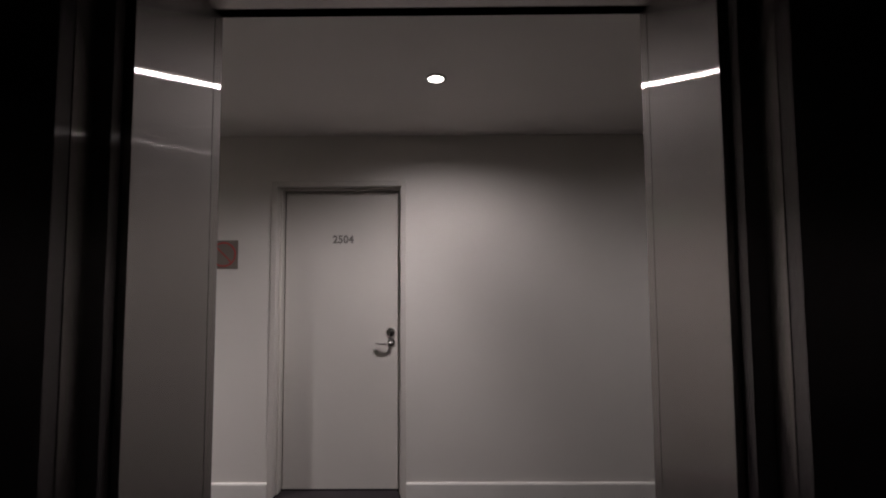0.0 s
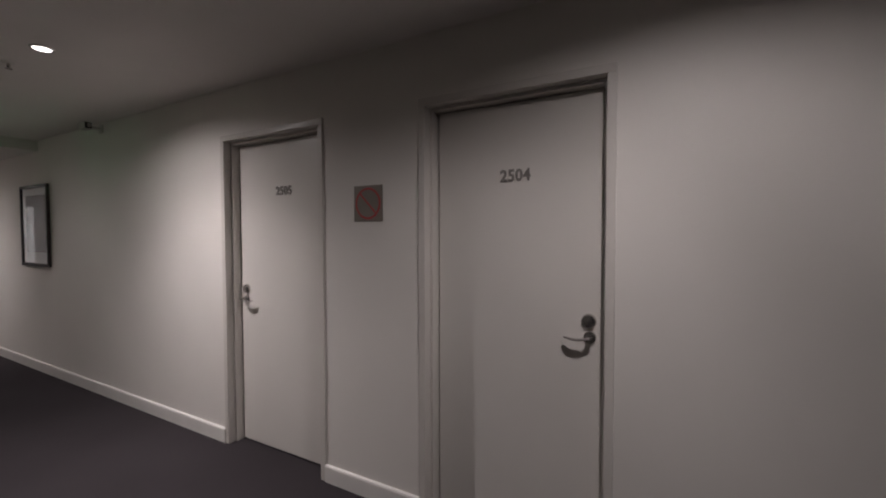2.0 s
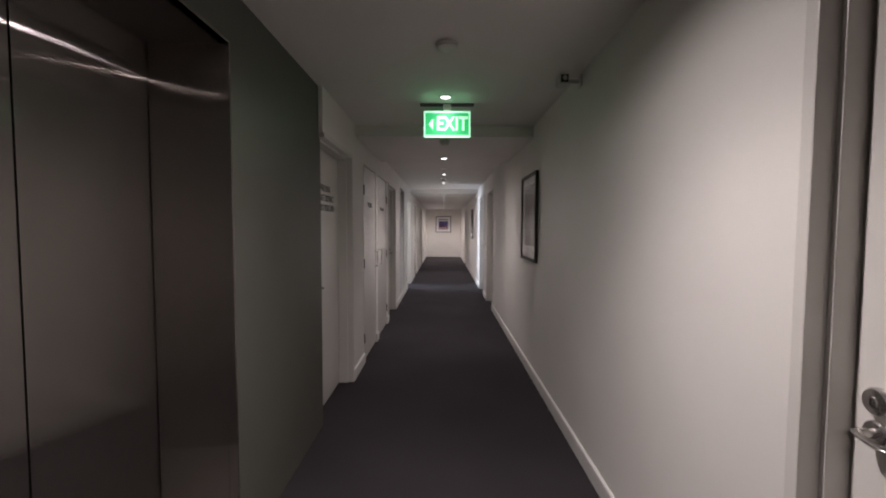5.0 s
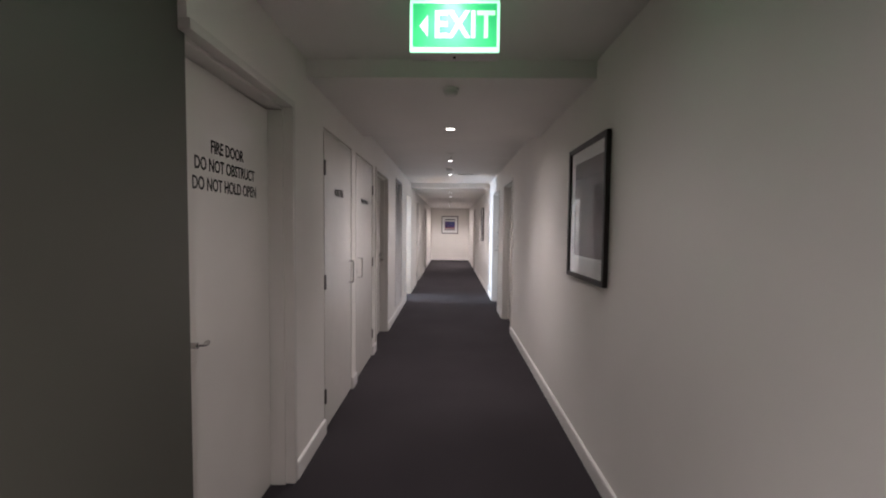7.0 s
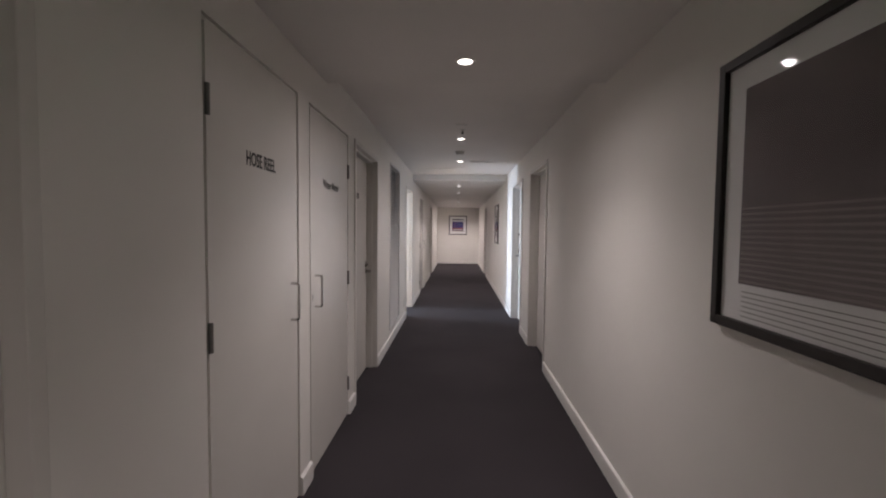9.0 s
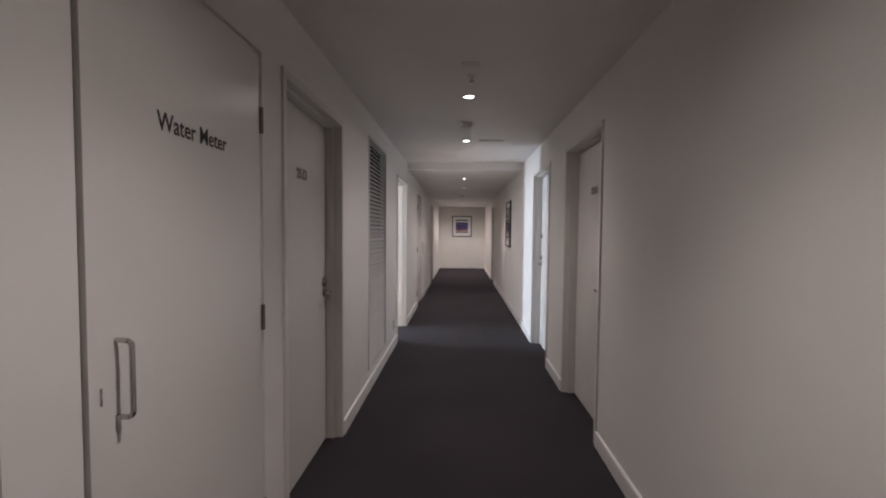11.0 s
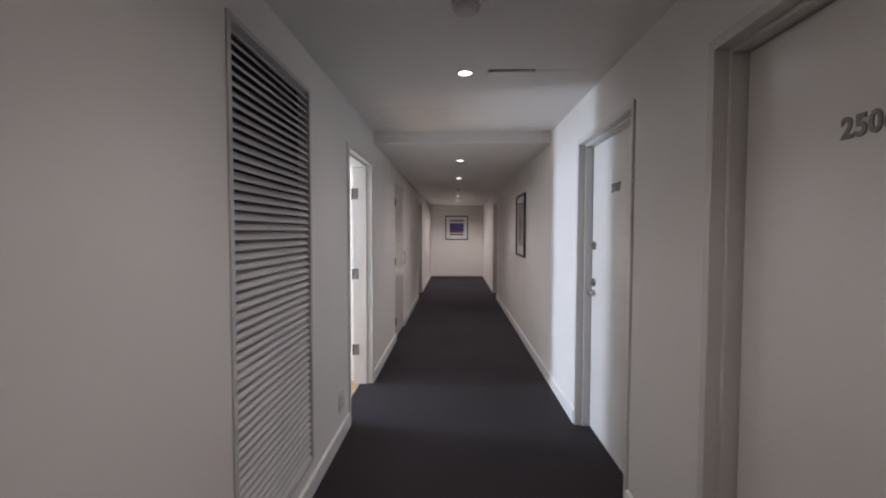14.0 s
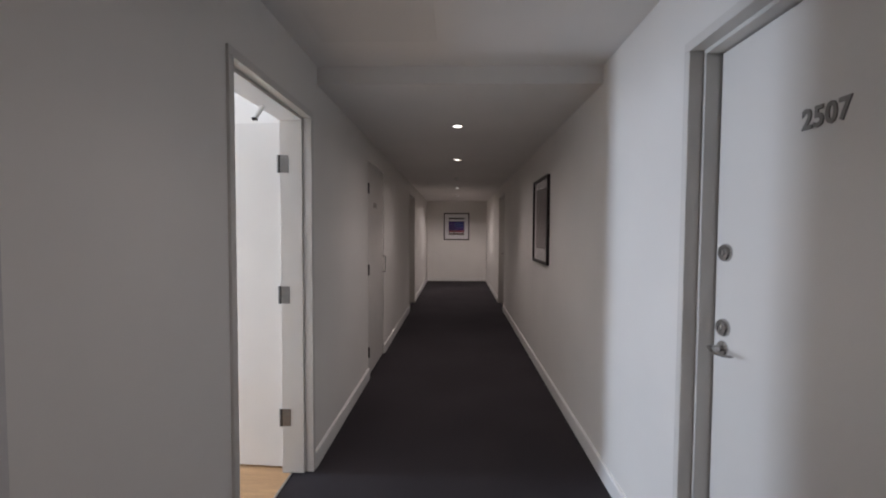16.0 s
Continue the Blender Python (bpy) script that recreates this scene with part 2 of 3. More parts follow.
structure("wall_lobby", wall_with_openings(XB - 0.035, XB, Y_BACK, FIRE[0] + 0.035, TOP, [(*LIFT1, 0, LIFT_H), (*LIFT2, 0, LIFT_H)]),
          LOBBY, "dark grey-green painted wall round the lifts", "wall")
structure("wall_shaft", wall_with_openings(XB - 0.33, XB - 0.037, Y_BACK, FIRE[0], TOP,
          [(LIFT1[0] - 0.02, LIFT1[1] + 0.02, 0, LIFT_H + 0.02), (LIFT2[0] - 0.02, LIFT2[1] + 0.02, 0, LIFT_H + 0.02)]),
          DARK, "dark masonry behind the lift lobby wall", "wall")
structure("wall_end", boxes((XL - WT, XR + WT, Y_END, Y_END + 0.15, 0, TOP)), PAINT, "off-white painted wall closing the corridor", "wall")
structure("wall_back", boxes((XB - 0.3, XR + WT, Y_BACK - 0.15, Y_BACK, 0, TOP)), PAINT, "off-white painted wall behind the lift lobby", "wall")
structure("floor", boxes((-0.118, XR + WT, Y_BACK, Y_END, -0.05, 0)), CARPET, "dark charcoal loop-pile carpet along the corridor", "floor")
structure("ceiling", boxes((XB - 0.075, XR, Y_BACK, YC1, Z1, 2.75), (XL - 0.002, XR, YC1, YC2, Z2, 2.75),
                           (XL - 0.002, XR, YC2, YC3, Z3, 2.75), (XL - 0.002, XR, YC3, Y_END, Z4, 2.75)),
          CEIL, "off-white plaster ceiling with shallow bulkhead steps", "ceiling")


# ---- skirting boards ----
def skirting(side, y0, y1):
    bm = bmesh.new()
    prof = [(0.0, 0.0), (0.017, 0.0), (0.017, 0.088), (0.013, 0.097), (0.0, 0.100)]
    x, s = (XR, -1) if side == "right" else (XL, 1)
    ends = []
    for y in (y0, y1):
        ends.append([bm.verts.new((x + s * d, y, z)) for d, z in prof])
    n = len(prof)
    for k in range(n):
        bm.faces.new((ends[0][k], ends[0][(k + 1) % n], ends[1][(k + 1) % n], ends[1][k]))
    bm.faces.new(ends[0])
    bm.faces.new(ends[1][::-1])
    bmesh.ops.recalc_face_normals(bm, faces=bm.faces)
    return structure("baseboard", bm, SKIRT, "white painted timber skirting board on the carpet", "skirting board")


for y0, y1 in ((Y_BACK, D4[0]), (D4[1], D5[0]), (D5[1], D6[0]), (D6[1], D7[0]), (D7[1], D8[0]), (D8[1], Y_END)):
    skirting("right", y0, y1)
for y0, y1 in ((FIRE[1], REEL[0]), (REEL[1], WATER[0]), (WATER[1], D13[0]), (D13[1], OPEN[0]), (OPEN[1], CUP[0]), (CUP[1], D14[0]), (D14[1], Y_END)):
    skirting("left", y0, y1)
structure("baseboard", boxes((XL + 0.018, XR - 0.018, Y_END - 0.017, Y_END, 0, 0.10), bevel=0.004), SKIRT,
          "white painted timber skirting board on the carpet", "skirting board")


# ---- door hardware, in wall space with w out of the leaf ----
def lever_set(parent, m, turn, bolts=(), rose=True, length=0.112):
    """A lever on its rose; turn is the way along u in which the grip points."""
    h = tagged(new("door_handle"), "satin chrome lever handle")
    h.parent = parent
    h.matrix_basis = m
    if rose:
        part("rose", turned([(0.027, 0), (0.027, 0.006), (0.024, 0.010), (0.012, 0.011)]), CHROME, h)
    pts, rad = [], []
    for k in range(15):
        f = k / 14
        tip = math.sqrt(max(0.0, 1 - max(0.0, (f - 0.88) / 0.12) ** 2))
        pts.append((turn * (length * f - 0.006), -0.010 * math.sin(f * 2.6) + 0.004, 0.046 + 0.008 * math.sin(f * 3.14) - 0.014 * f * f))
        rad.append((max(0.0008, (0.0062 - 0.0018 * f) * tip), max(0.001, (0.0085 + 0.0028 * math.sin(f * 2.2)) * tip)))
    grip = tube([(0, 0, 0.004), (0, 0, 0.028), (0, 0, 0.042)], [0.012, 0.011, 0.012])
    part("spindle", grip, CHROME, h)
    part("lever", tube(pts, rad), CHROME, h)
    for dz in bolts:
        part("lock_cylinder", turned([(0.031, 0), (0.031, 0.010), (0.027, 0.016), (0.013, 0.018), (0.012, 0.023), (0.004, 0.024)]), CHROME, h,
             "round satin chrome lock cylinder", at=Matrix.Translation((turn * 0.004, dz, 0)))
        part("keyway", boxes((-0.002, 0.002, -0.007, 0.007, 0.0, 0.0005)), DARK, h, at=Matrix.Translation((turn * 0.004, dz, 0.0242)))
    return h


def frame_parts(parent, w, h, depth, hidden=False):
    """Pressed frame round an opening, from u = 0 to w: a proud face with a stop set back inside it."""
    f, g, out, back = 0.037, 0.053, 0.012, -0.039
    first = [(0.037, g, 0, h - g, -depth, -0.067)] if hidden else [(0, f, 0, h - f, -depth, out), (f, g, 0, h - g, -depth, back)]
    for name, rows in (("jamb", first),
                       ("jamb", [(w - f, w, 0, h - f, -depth, out), (w - g, w - f, 0, h - g, -depth, back)]),
                       ("frame_head", [(0, w, h - f, h, -depth, out), (f, w - f, h - g, h - f, -depth, back)])):
        part(name, boxes(*rows, bevel=0.0035), FRAME, parent, smooth=True)
    return g


LEAF_W = -0.093


def room_door(name, m, w, label, number="", handle_u=None, turn=1, bolts=(), rose=True, number_u=None, h=DOOR_H, set_in=LEAF_W, grip_z=0.995, number_z=1.718, length=0.112, hidden=False):
    d = empty(name, label, "door", m, kind="structure")
    g = frame_parts(d, w, h, 0.075 - set_in, hidden)
    part("leaf", boxes((g + 0.009, w - g - 0.009, 0.012, h - g - 0.006, set_in - 0.042, set_in), bevel=0.0015), LEAF, d,
         "smooth off-white painted door leaf")
    part("threshold", boxes((g, w - g, 0.0, 0.009, set_in - 0.07, set_in - 0.002)), RUBBER, d, "black draught strip under the leaf")
    if handle_u is not None:
        lever_set(d, Matrix.Translation((handle_u, grip_z, set_in)), turn, bolts, rose, length)
    if number:
        lettering("number", number, 0.076, NUMBER, d, Matrix.Translation((number_u if number_u else w / 2, number_z, set_in + 0.002)),
                  depth=0.002, squeeze=0.92, bold=0.0022, spacing=1.06)
    return d


def on_right(span):
    return right_wall(span[1]), span[1] - span[0]


def on_left(span):
    return left_wall(span[0]), span[1] - span[0]


m, w = on_right(D4)
room_door("door_1", m, w, "closed off-white flat door with grey metal number 2504", "2504", D4[1] - 0.845, -1, (0.070,), number_u=D4[1] - 1.183, h=DOOR_L, number_z=1.705)
m, w = on_right(D5)
room_door("door_2", m, w, "closed off-white flat door with grey metal number 2505", "2505", D5[1] - 3.122, 1, (0.071,), number_u=D5[1] - 2.738, h=DOOR_L)
m, w = on_right(D6)
room_door("door_3", m, w, "closed off-white flat door with grey metal number 2506", "2506", D6[1] - 9.745, -1, (), False, number_u=D6[1] - 10.015, number_z=1.711, length=0.10)
m, w = on_right(D7)
room_door("door_4", m, w, "closed off-white flat door with grey metal number 2507", "2507", D7[1] - 12.014, 1, (0.075, 0.340), number_u=D7[1] - 11.630, grip_z=1.010, number_z=1.724)
m, w = on_right(D8)
room_door("door_5", m, w, "closed off-white flat door far down the corridor", "", 0.12, 1)
m, w = on_left(D13)
room_door("door_6", m, w, "closed off-white flat door with grey metal number 2513", "2513", 9.490 - D13[0], -1, (0.069,), number_u=9.122 - D13[0], number_z=1.707)
m, w = on_left(D14)
room_door("door_7", m, w, "closed off-white flat door far down the corridor", "", 0.12, 1)
m, w = on_left(FIRE)
FIRE_W = -0.114
fire = room_door("door_8", m, w, "closed off-white fire door with black lettering", "", 5.335 - FIRE[0], 1, (), False, set_in=FIRE_W, grip_z=0.985, length=0.085, h=DOOR_L, hidden=True)
for text, z in (("FIRE DOOR", 1.746), ("DO NOT OBSTRUCT", 1.669), ("DO NOT HOLD OPEN", 1.591)):
    lettering("lettering", text, 0.072, INK, fire, Matrix.Translation((5.648 - FIRE[0], z, FIRE_W + 0.0012)), depth=0.0004, squeeze=0.73, bold=0.0012)


# ---- cupboards ----
def pull_handle(parent, u):
    h = tagged(new("pull_handle"), "satin steel D-shaped pull handle")
    h.parent = parent
    h.matrix_basis = Matrix.Translation((u, 1.053, 0))
    pts = [(0, 0.09, 0.0), (0, 0.09, 0.022)]
    for k in range(5):
        a = math.pi / 2 * k / 4
        pts.append((0, 0.076 + 0.014 * math.cos(a), 0.024 + 0.014 * math.sin(a)))
    pts += [(p[0], -p[1], p[2]) for p in pts[::-1]]
    part("bar", tube(pts, [0.0065] * len(pts), 10), CHROME, h)
    return h


def butt_hinge(parent, u, v, w=0.0, height=0.1, mat=HINGE):
    h = part("hinge", turned([(0.0085, 0), (0.0085, height)], 10), mat, parent, "steel butt hinge knuckle",
             at=Matrix.Translation((u, v - height / 2, w + 0.004)) @ Matrix.Rotation(-math.pi / 2, 4, "X"))
    return h


def cupboard(name, span, label, text="", text_u=0.0, handle_u=None, hinge_u=None, keyhole=False, size=0.077, hinge_mat=HINGE, squeeze=0.70, bold=0.0014):
    m, w = on_left(span)
    d = empty(name, label, "cupboard door", m, kind="structure")
    part("jamb", boxes((0, 0.016, 0, CUP_H, -0.10, -0.016)), FRAME, d)
    part("jamb", boxes((w - 0.016, w, 0, CUP_H, -0.10, -0.016)), FRAME, d)
    part("frame_head", boxes((0.016, w - 0.016, CUP_H - 0.016, CUP_H, -0.10, -0.016)), FRAME, d)
    part("leaf", boxes((0.020, w - 0.020, 0.012, CUP_H - 0.020, -0.036, -0.002), bevel=0.0015), LEAF, d, "smooth off-white painted cupboard leaf")
    part("backing", boxes((0.016, w - 0.016, 0, CUP_H - 0.016, -0.10, -0.05)), DARK, d)
    if text:
        lettering("lettering", text, size, INK, d, Matrix.Translation((text_u, 1.684, -0.0008)), depth=0.0004, squeeze=squeeze, bold=bold)
    if handle_u:
        pull_handle(d, handle_u)
    if hinge_u:
        for v in (1.83, 1.05, 0.25):
            butt_hinge(d, hinge_u, v, mat=hinge_mat)
    if keyhole:
        part("lock", boxes((0.046, 0.051, 1.005, 1.045, -0.002, 0.001), bevel=0.0005), CHROME, d, "narrow steel lock slot")
    return d


cupboard("cupboard_1", REEL, "flush off-white cupboard door lettered hose reel", "HOSE REEL", 7.068 - REEL[0], 7.368 - REEL[0], 0.018)
cupboard("cupboard_2", WATER, "flush off-white cupboard door lettered water meter", "Water Meter", 8.036 - WATER[0], 7.722 - WATER[0], WATER[1] - WATER[0] - 0.018, True, 0.072, squeeze=0.84, bold=0.0007)
c3 = cupboard("cupboard_3", CUP, "flush off-white cupboard door with dark hinges", "", 0, 0.76, 0.018, hinge_mat=BLACK)
part("label_plate", boxes((0.28, 0.45, 1.66, 1.71, -0.002, 0.0)), SIGN, c3, "small grey label plate")


# ---- louvred grille ----
def louvre():
    y0, y1, z0, z1 = LV
    m = left_wall(y0)
    w = y1 - y0
    g = empty("louvre_grille", "tall grey-white metal louvre grille set in the wall", "ventilation grille", m, kind="structure")
    f = 0.024
    for row in ((0, f, z0, z1, -0.06, 0.008), (w - f, w, z0, z1, -0.06, 0.008), (f, w - f, z0, z0 + f, -0.06, 0.008), (f, w - f, z1 - f, z1, -0.06, 0.008)):
        part("grille_frame", boxes(row, bevel=0.002), LOUVRE, g)
    # A dark-coloured sheet puts in the shade seen between the slats.
    part("backing", boxes((0, w, z0, z1, -0.12, -0.055)), SLATGAP, g, "dark sheet standing in for shade behind the slats")
    bm = boxes((f, w - f, -0.0012, 0.0012, -0.0190, 0.0190))
    bmesh.ops.rotate(bm, verts=bm.verts, cent=(0, 0, 0), matrix=Matrix.Rotation(radians(47), 3, "X"))
    lip = boxes((f, w - f, -0.0035, 0.0035, -0.0012, 0.0012))
    bmesh.ops.translate(lip, verts=lip.verts, vec=(0, -0.0146, 0.0132))
    tmp = bpy.data.meshes.new("lip")
    lip.to_mesh(tmp)
    bm.from_mesh(tmp)
    lip.free()
    me = mesh_of("slat", bm, LOUVRE)
    n = 54
    pitch = (z1 - z0 - 2 * f) / n
    for k in range(n):
        s = new("slat", me)
        s.parent = g
        s.matrix_basis = Matrix.Translation((0, z0 + f + pitch * (k + 0.5), -0.016))


louvre()


# ---- open apartment door and the room behind it ----
def open_door():
    m, w = on_left(OPEN)
    d = empty("door_9", "white apartment door standing open into a daylit room", "door", m, kind="structure")
    g = frame_parts(d, w, DOOR_L, WT + 0.01)
    hx, hw = 0.903, -0.174
    swing = tagged(new("leaf"), "plain white open door leaf")
    swing.parent = d
    swing.matrix_basis = Matrix.Translation((hx, 0, hw)) @ Matrix.Rotation(radians(-93), 4, "Y")
    lw = w - 2 * g
    part("panel", boxes((-lw, 0, 0.012, DOOR_L - g - 0.004, -0.042, 0.0), bevel=0.0015), LEAF, swing)
    for v in (1.80, 1.05, 0.330):
        part("hinge", boxes((w - g - 0.0035, w - g - 0.0005, v - 0.05, v + 0.05, -0.166, -0.116), bevel=0.001), HINGE, d, "steel butt hinge")
        part("hinge_knuckle", turned([(0.0075, -0.05), (0.0075, 0.05)], 10), HINGE, d, at=Matrix.Translation((w - g - 0.004, v, -0.174)) @ Matrix.Rotation(math.pi / 2, 4, "X"))
    part("closer_arm", tube([(0.568, 2.043, -0.125), (0.590, 1.985, -0.178)], [(0.004, 0.011), (0.004, 0.011)], 8), PLASTIC, d, "short grey door closer arm")
    part("closer_pivot", boxes((0.582, 0.602, 1.976, 1.990, -0.192, -0.168), bevel=0.003), BLACK, d, "black closer arm pivot")
    part("threshold", boxes((0, w, 0.0, 0.006, -0.118, -0.105), bevel=0.001), CHROME, d, "metal carpet edge strip")
    return d


open_door()
RX0, RY0, RY1 = -4.2, 11.65, 13.38
WIN = (12.62, 13.16, 0.06, 2.30)
structure("room_floor", boxes((RX0, XL - WT, RY0, RY1, -0.05, 0.001), (XL - WT, XL - 0.118, OPEN[0] + 0.06, OPEN[1] - 0.06, -0.05, 0.003)), TIMBER,
          "honey-coloured timber floor of the apartment", "floor")
structure("room_ceiling", boxes((RX0, XL - WT, RY0, RY1, 2.45, 2.55)), CEIL, "white plaster apartment ceiling", "ceiling")
structure("room_wall", boxes((RX0, XL - WT, RY0 - 0.1, RY0, 0, 2.55), (RX0, XL - WT, RY1, RY1 + 0.1, 0, 2.55)), PAINT, "white painted apartment wall", "wall")
structure("room_window_wall", wall_with_openings(RX0 - 0.12, RX0, RY0, RY1, 2.55, [WIN]), PAINT, "white painted apartment wall with a window", "wall")
structure("window_1", boxes((RX0 - 0.08, RX0 - 0.03, WIN[0], WIN[0] + 0.05, WIN[2], WIN[3]), (RX0 - 0.08, RX0 - 0.03, WIN[1] - 0.05, WIN[1], WIN[2], WIN[3]),
          (RX0 - 0.08, RX0 - 0.03, WIN[0] + 0.05, WIN[1] - 0.05, WIN[2], WIN[2] + 0.05), (RX0 - 0.08, RX0 - 0.03, WIN[0] + 0.05, WIN[1] - 0.05, WIN[3] - 0.05, WIN[3])),
          FRAME, "tall narrow apartment window letting daylight in", "window")
day = bpy.data.lights.new("window_daylight", "AREA")
day.shape, day.size, day.size_y, day.energy, day.color = "RECTANGLE", WIN[1] - WIN[0] - 0.1, WIN[3] - WIN[2] - 0.1, DAY_POWER, (0.66, 0.79, 1.0)
ob = new("window_daylight", day)
ob.matrix_basis = look((RX0 - 0.02, (WIN[0] + WIN[1]) / 2, (WIN[2] + WIN[3]) / 2), (0, (WIN[0] + WIN[1]) / 2, (WIN[2] + WIN[3]) / 2)) 


# ---- lifts ----
def entrance(name, span, label, deep, steel):
    y0, y1 = span
    e = empty(name, label, "lift", Matrix.Translation((XB - 0.037, y0, 0)), kind="structure")
    w = y1 - y0
    part("jamb", boxes((-deep, 0, -0.004, 0.012, 0, LIFT_H), bevel=0.002), steel, e, "brushed steel lift jamb")
    part("jamb", boxes((-deep, 0, w - 0.012, w + 0.004, 0, LIFT_H), bevel=0.002), steel, e, "brushed steel lift jamb")
    part("frame_head", boxes((-deep, 0, 0.012, w - 0.012, LIFT_H - 0.012, LIFT_H + 0.004)), SOFFIT, e)
    for row in ((0.0005, 0.012, 0, LIFT_H - 0.012), (w - 0.012, w - 0.0005, 0, LIFT_H - 0.012), (0.0005, w - 0.0005, LIFT_H - 0.012, LIFT_H - 0.0005)):
        part("edge_trim", boxes((0.001, 0.0405, *row), bevel=0.0025), steel, e, "bright steel portal edge")
    part("sill", boxes((-0.31, 0.036, 0.012, w - 0.012, -0.01, 0.004), bevel=0.001), SILL, e, "grooved metal lift door sill")
    for x in (-0.29, -0.255, -0.22):
        part("sill_groove", boxes((x, x + 0.008, 0.014, w - 0.014, 0.003, 0.0046)), DARK, e)
    return e, w


lift2, w2 = entrance("lift_2", LIFT2, "closed brushed steel lift doors in a steel portal", 0.29, DOORSTEEL)
for a, b in ((-0.10, w2 / 2 - 0.0035), (w2 / 2 + 0.0035, w2 + 0.10)):
    part("door_leaf", boxes((-0.325, -0.295, a, b, 0.006, LIFT_H + 0.06), bevel=0.002), DOORSTEEL, lift2, "closed brushed steel lift door")
part("backing", boxes((-0.37, -0.33, -0.1, w2 + 0.1, 0, LIFT_H + 0.06)), DARK, lift2)

lift1, w1 = entrance("lift_1", LIFT1, "open lift with brushed steel car darkened as unlit", 0.282, STEEL)
for side in (0, 1):
    a = -0.13 if side == 0 else w1 + 0.005
    part("door_leaf", boxes((-0.311, -0.285, a, a + 0.125, 0.006, LIFT_H + 0.06), bevel=0.002), UNLITSTEEL, lift1, "steel landing door slid open")
    b = -0.05 if side == 0 else w1 + 0.04
    part("car_column", boxes((-0.356, -0.312, b, b + 0.01, 0.0, LIFT_H + 0.06), bevel=0.002), STEEL, lift1, "brushed steel car door edge")
X_CAR = XB - 0.037 - 0.358
CY0, CY1, CX0 = -0.55, 1.55, -2.2
car = empty("lift_car", "lift car lined with brushed steel coloured dark as unlit", "lift car", kind="structure")
part("front_panel", boxes((X_CAR - 0.03, X_CAR, CY0, LIFT1[0] - 0.04, 0, 2.3), bevel=0.003), UNLITSTEEL, car)
part("front_panel", boxes((X_CAR - 0.03, X_CAR, LIFT1[1] + 0.04, CY1, 0, 2.3), bevel=0.003), UNLITSTEEL, car)
part("transom", boxes((X_CAR - 0.03, X_CAR, LIFT1[0] - 0.04, LIFT1[1] + 0.04, 2.18, 2.3)), UNLITSTEEL, car)
part("side_panel", boxes((CX0, X_CAR - 0.03, CY0 - 0.03, CY0, 0, 2.3)), UNLITSTEEL, car)
part("side_panel", boxes((CX0, X_CAR - 0.03, CY1, CY1 + 0.03, 0, 2.3)), UNLITSTEEL, car)
part("back_panel", boxes((CX0 - 0.03, CX0, CY0, CY1, 0, 2.3)), UNLITSTEEL, car)
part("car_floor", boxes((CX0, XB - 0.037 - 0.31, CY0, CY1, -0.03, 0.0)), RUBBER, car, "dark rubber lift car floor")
part("car_ceiling", boxes((CX0, X_CAR, CY0, CY1, 2.3, 2.34)), UNLITSTEEL, car)


# ---- ceiling fittings ----
def downlight(y, z, x=0.846, power=LAMP_POWER, glow_mat=LAMPGLOW, radius=0.044, spread=0.32, tilt=0.0):
    d = empty("downlight", "small round recessed ceiling downlight, lit", "ceiling light", Matrix.Translation((x, y, z)), group="corridor downlights")
    r = radius
    part("trim_ring", turned_ring(r - 0.006, r + 0.008, 0.006), PLASTIC, d, "white trim ring")
    part("lamp", turned([(r - 0.007, -0.0035), (r - 0.01, -0.0045), (r - 0.03, -0.005)], 24), glow_mat, d, "glowing lamp face")
    lamp = bpy.data.lights.new("downlight_beam", "SPOT")
    lamp.energy, lamp.color, lamp.spot_size, lamp.spot_blend, lamp.shadow_soft_size = power, LAMP_COLOR, radians(116), 0.95, 0.018
    o = new("downlight_beam", lamp)
    o.matrix_basis = Matrix.Translation((x, y, z - 0.009)) @ Matrix.Rotation(radians(tilt), 4, "X")
    spill = bpy.data.lights.new("downlight_spill", "SPOT")
    spill.energy, spill.color, spill.spot_size, spill.spot_blend, spill.shadow_soft_size = power * spread, LAMP_COLOR, radians(162), 0.7, 0.018
    o = new("downlight_spill", spill)
    o.location = (x, y, z - 0.008)
    return d


def turned_ring(r0, r1, h):
    bm = bmesh.new()
    prof = [(r0, 0.0), (r0, -h * 0.6), (r0 + 0.002, -h), (r1 - 0.003, -h), (r1, -h * 0.4), (r1, 0.0)]
    n = 28
    rings = [[bm.verts.new((r * math.cos(2 * math.pi * k / n), r * math.sin(2 * math.pi * k / n), z)) for k in range(n)] for r, z in prof]
    for a, b in zip(rings, rings[1:] + rings[:1]):
        for k in range(n):
            bm.faces.new((a[k], a[(k + 1) % n], b[(k + 1) % n], b[k]))
    bmesh.ops.recalc_face_normals(bm, faces=bm.faces)
    return bm


for y, z, share in ((-3.7, Z1, 0.35), (-1.2, Z1, 0.13), (7.61, Z2, 0.46), (9.986, Z3, 0.36), (11.533, Z3, 0.22),
                    (14.044, Z4, 0.42), (15.68, Z4, 0.48), (19.0, Z4, 0.55)):
    downlight(y, z, power=LAMP_POWER * share, spread=0.24)
downlight(0.510, Z1, power=LAMP_POWER * 0.38, spread=0.70, tilt=24)
downlight(3.436, Z1, power=LAMP_POWER * 0.98, spread=0.38, tilt=-4)
downlight(20.73, Z4, power=LAMP_POWER * 0.86, spread=0.45, tilt=24)
downlight(5.426, Z1, 0.851, LAMP_POWER * 0.11, DIMGLOW)


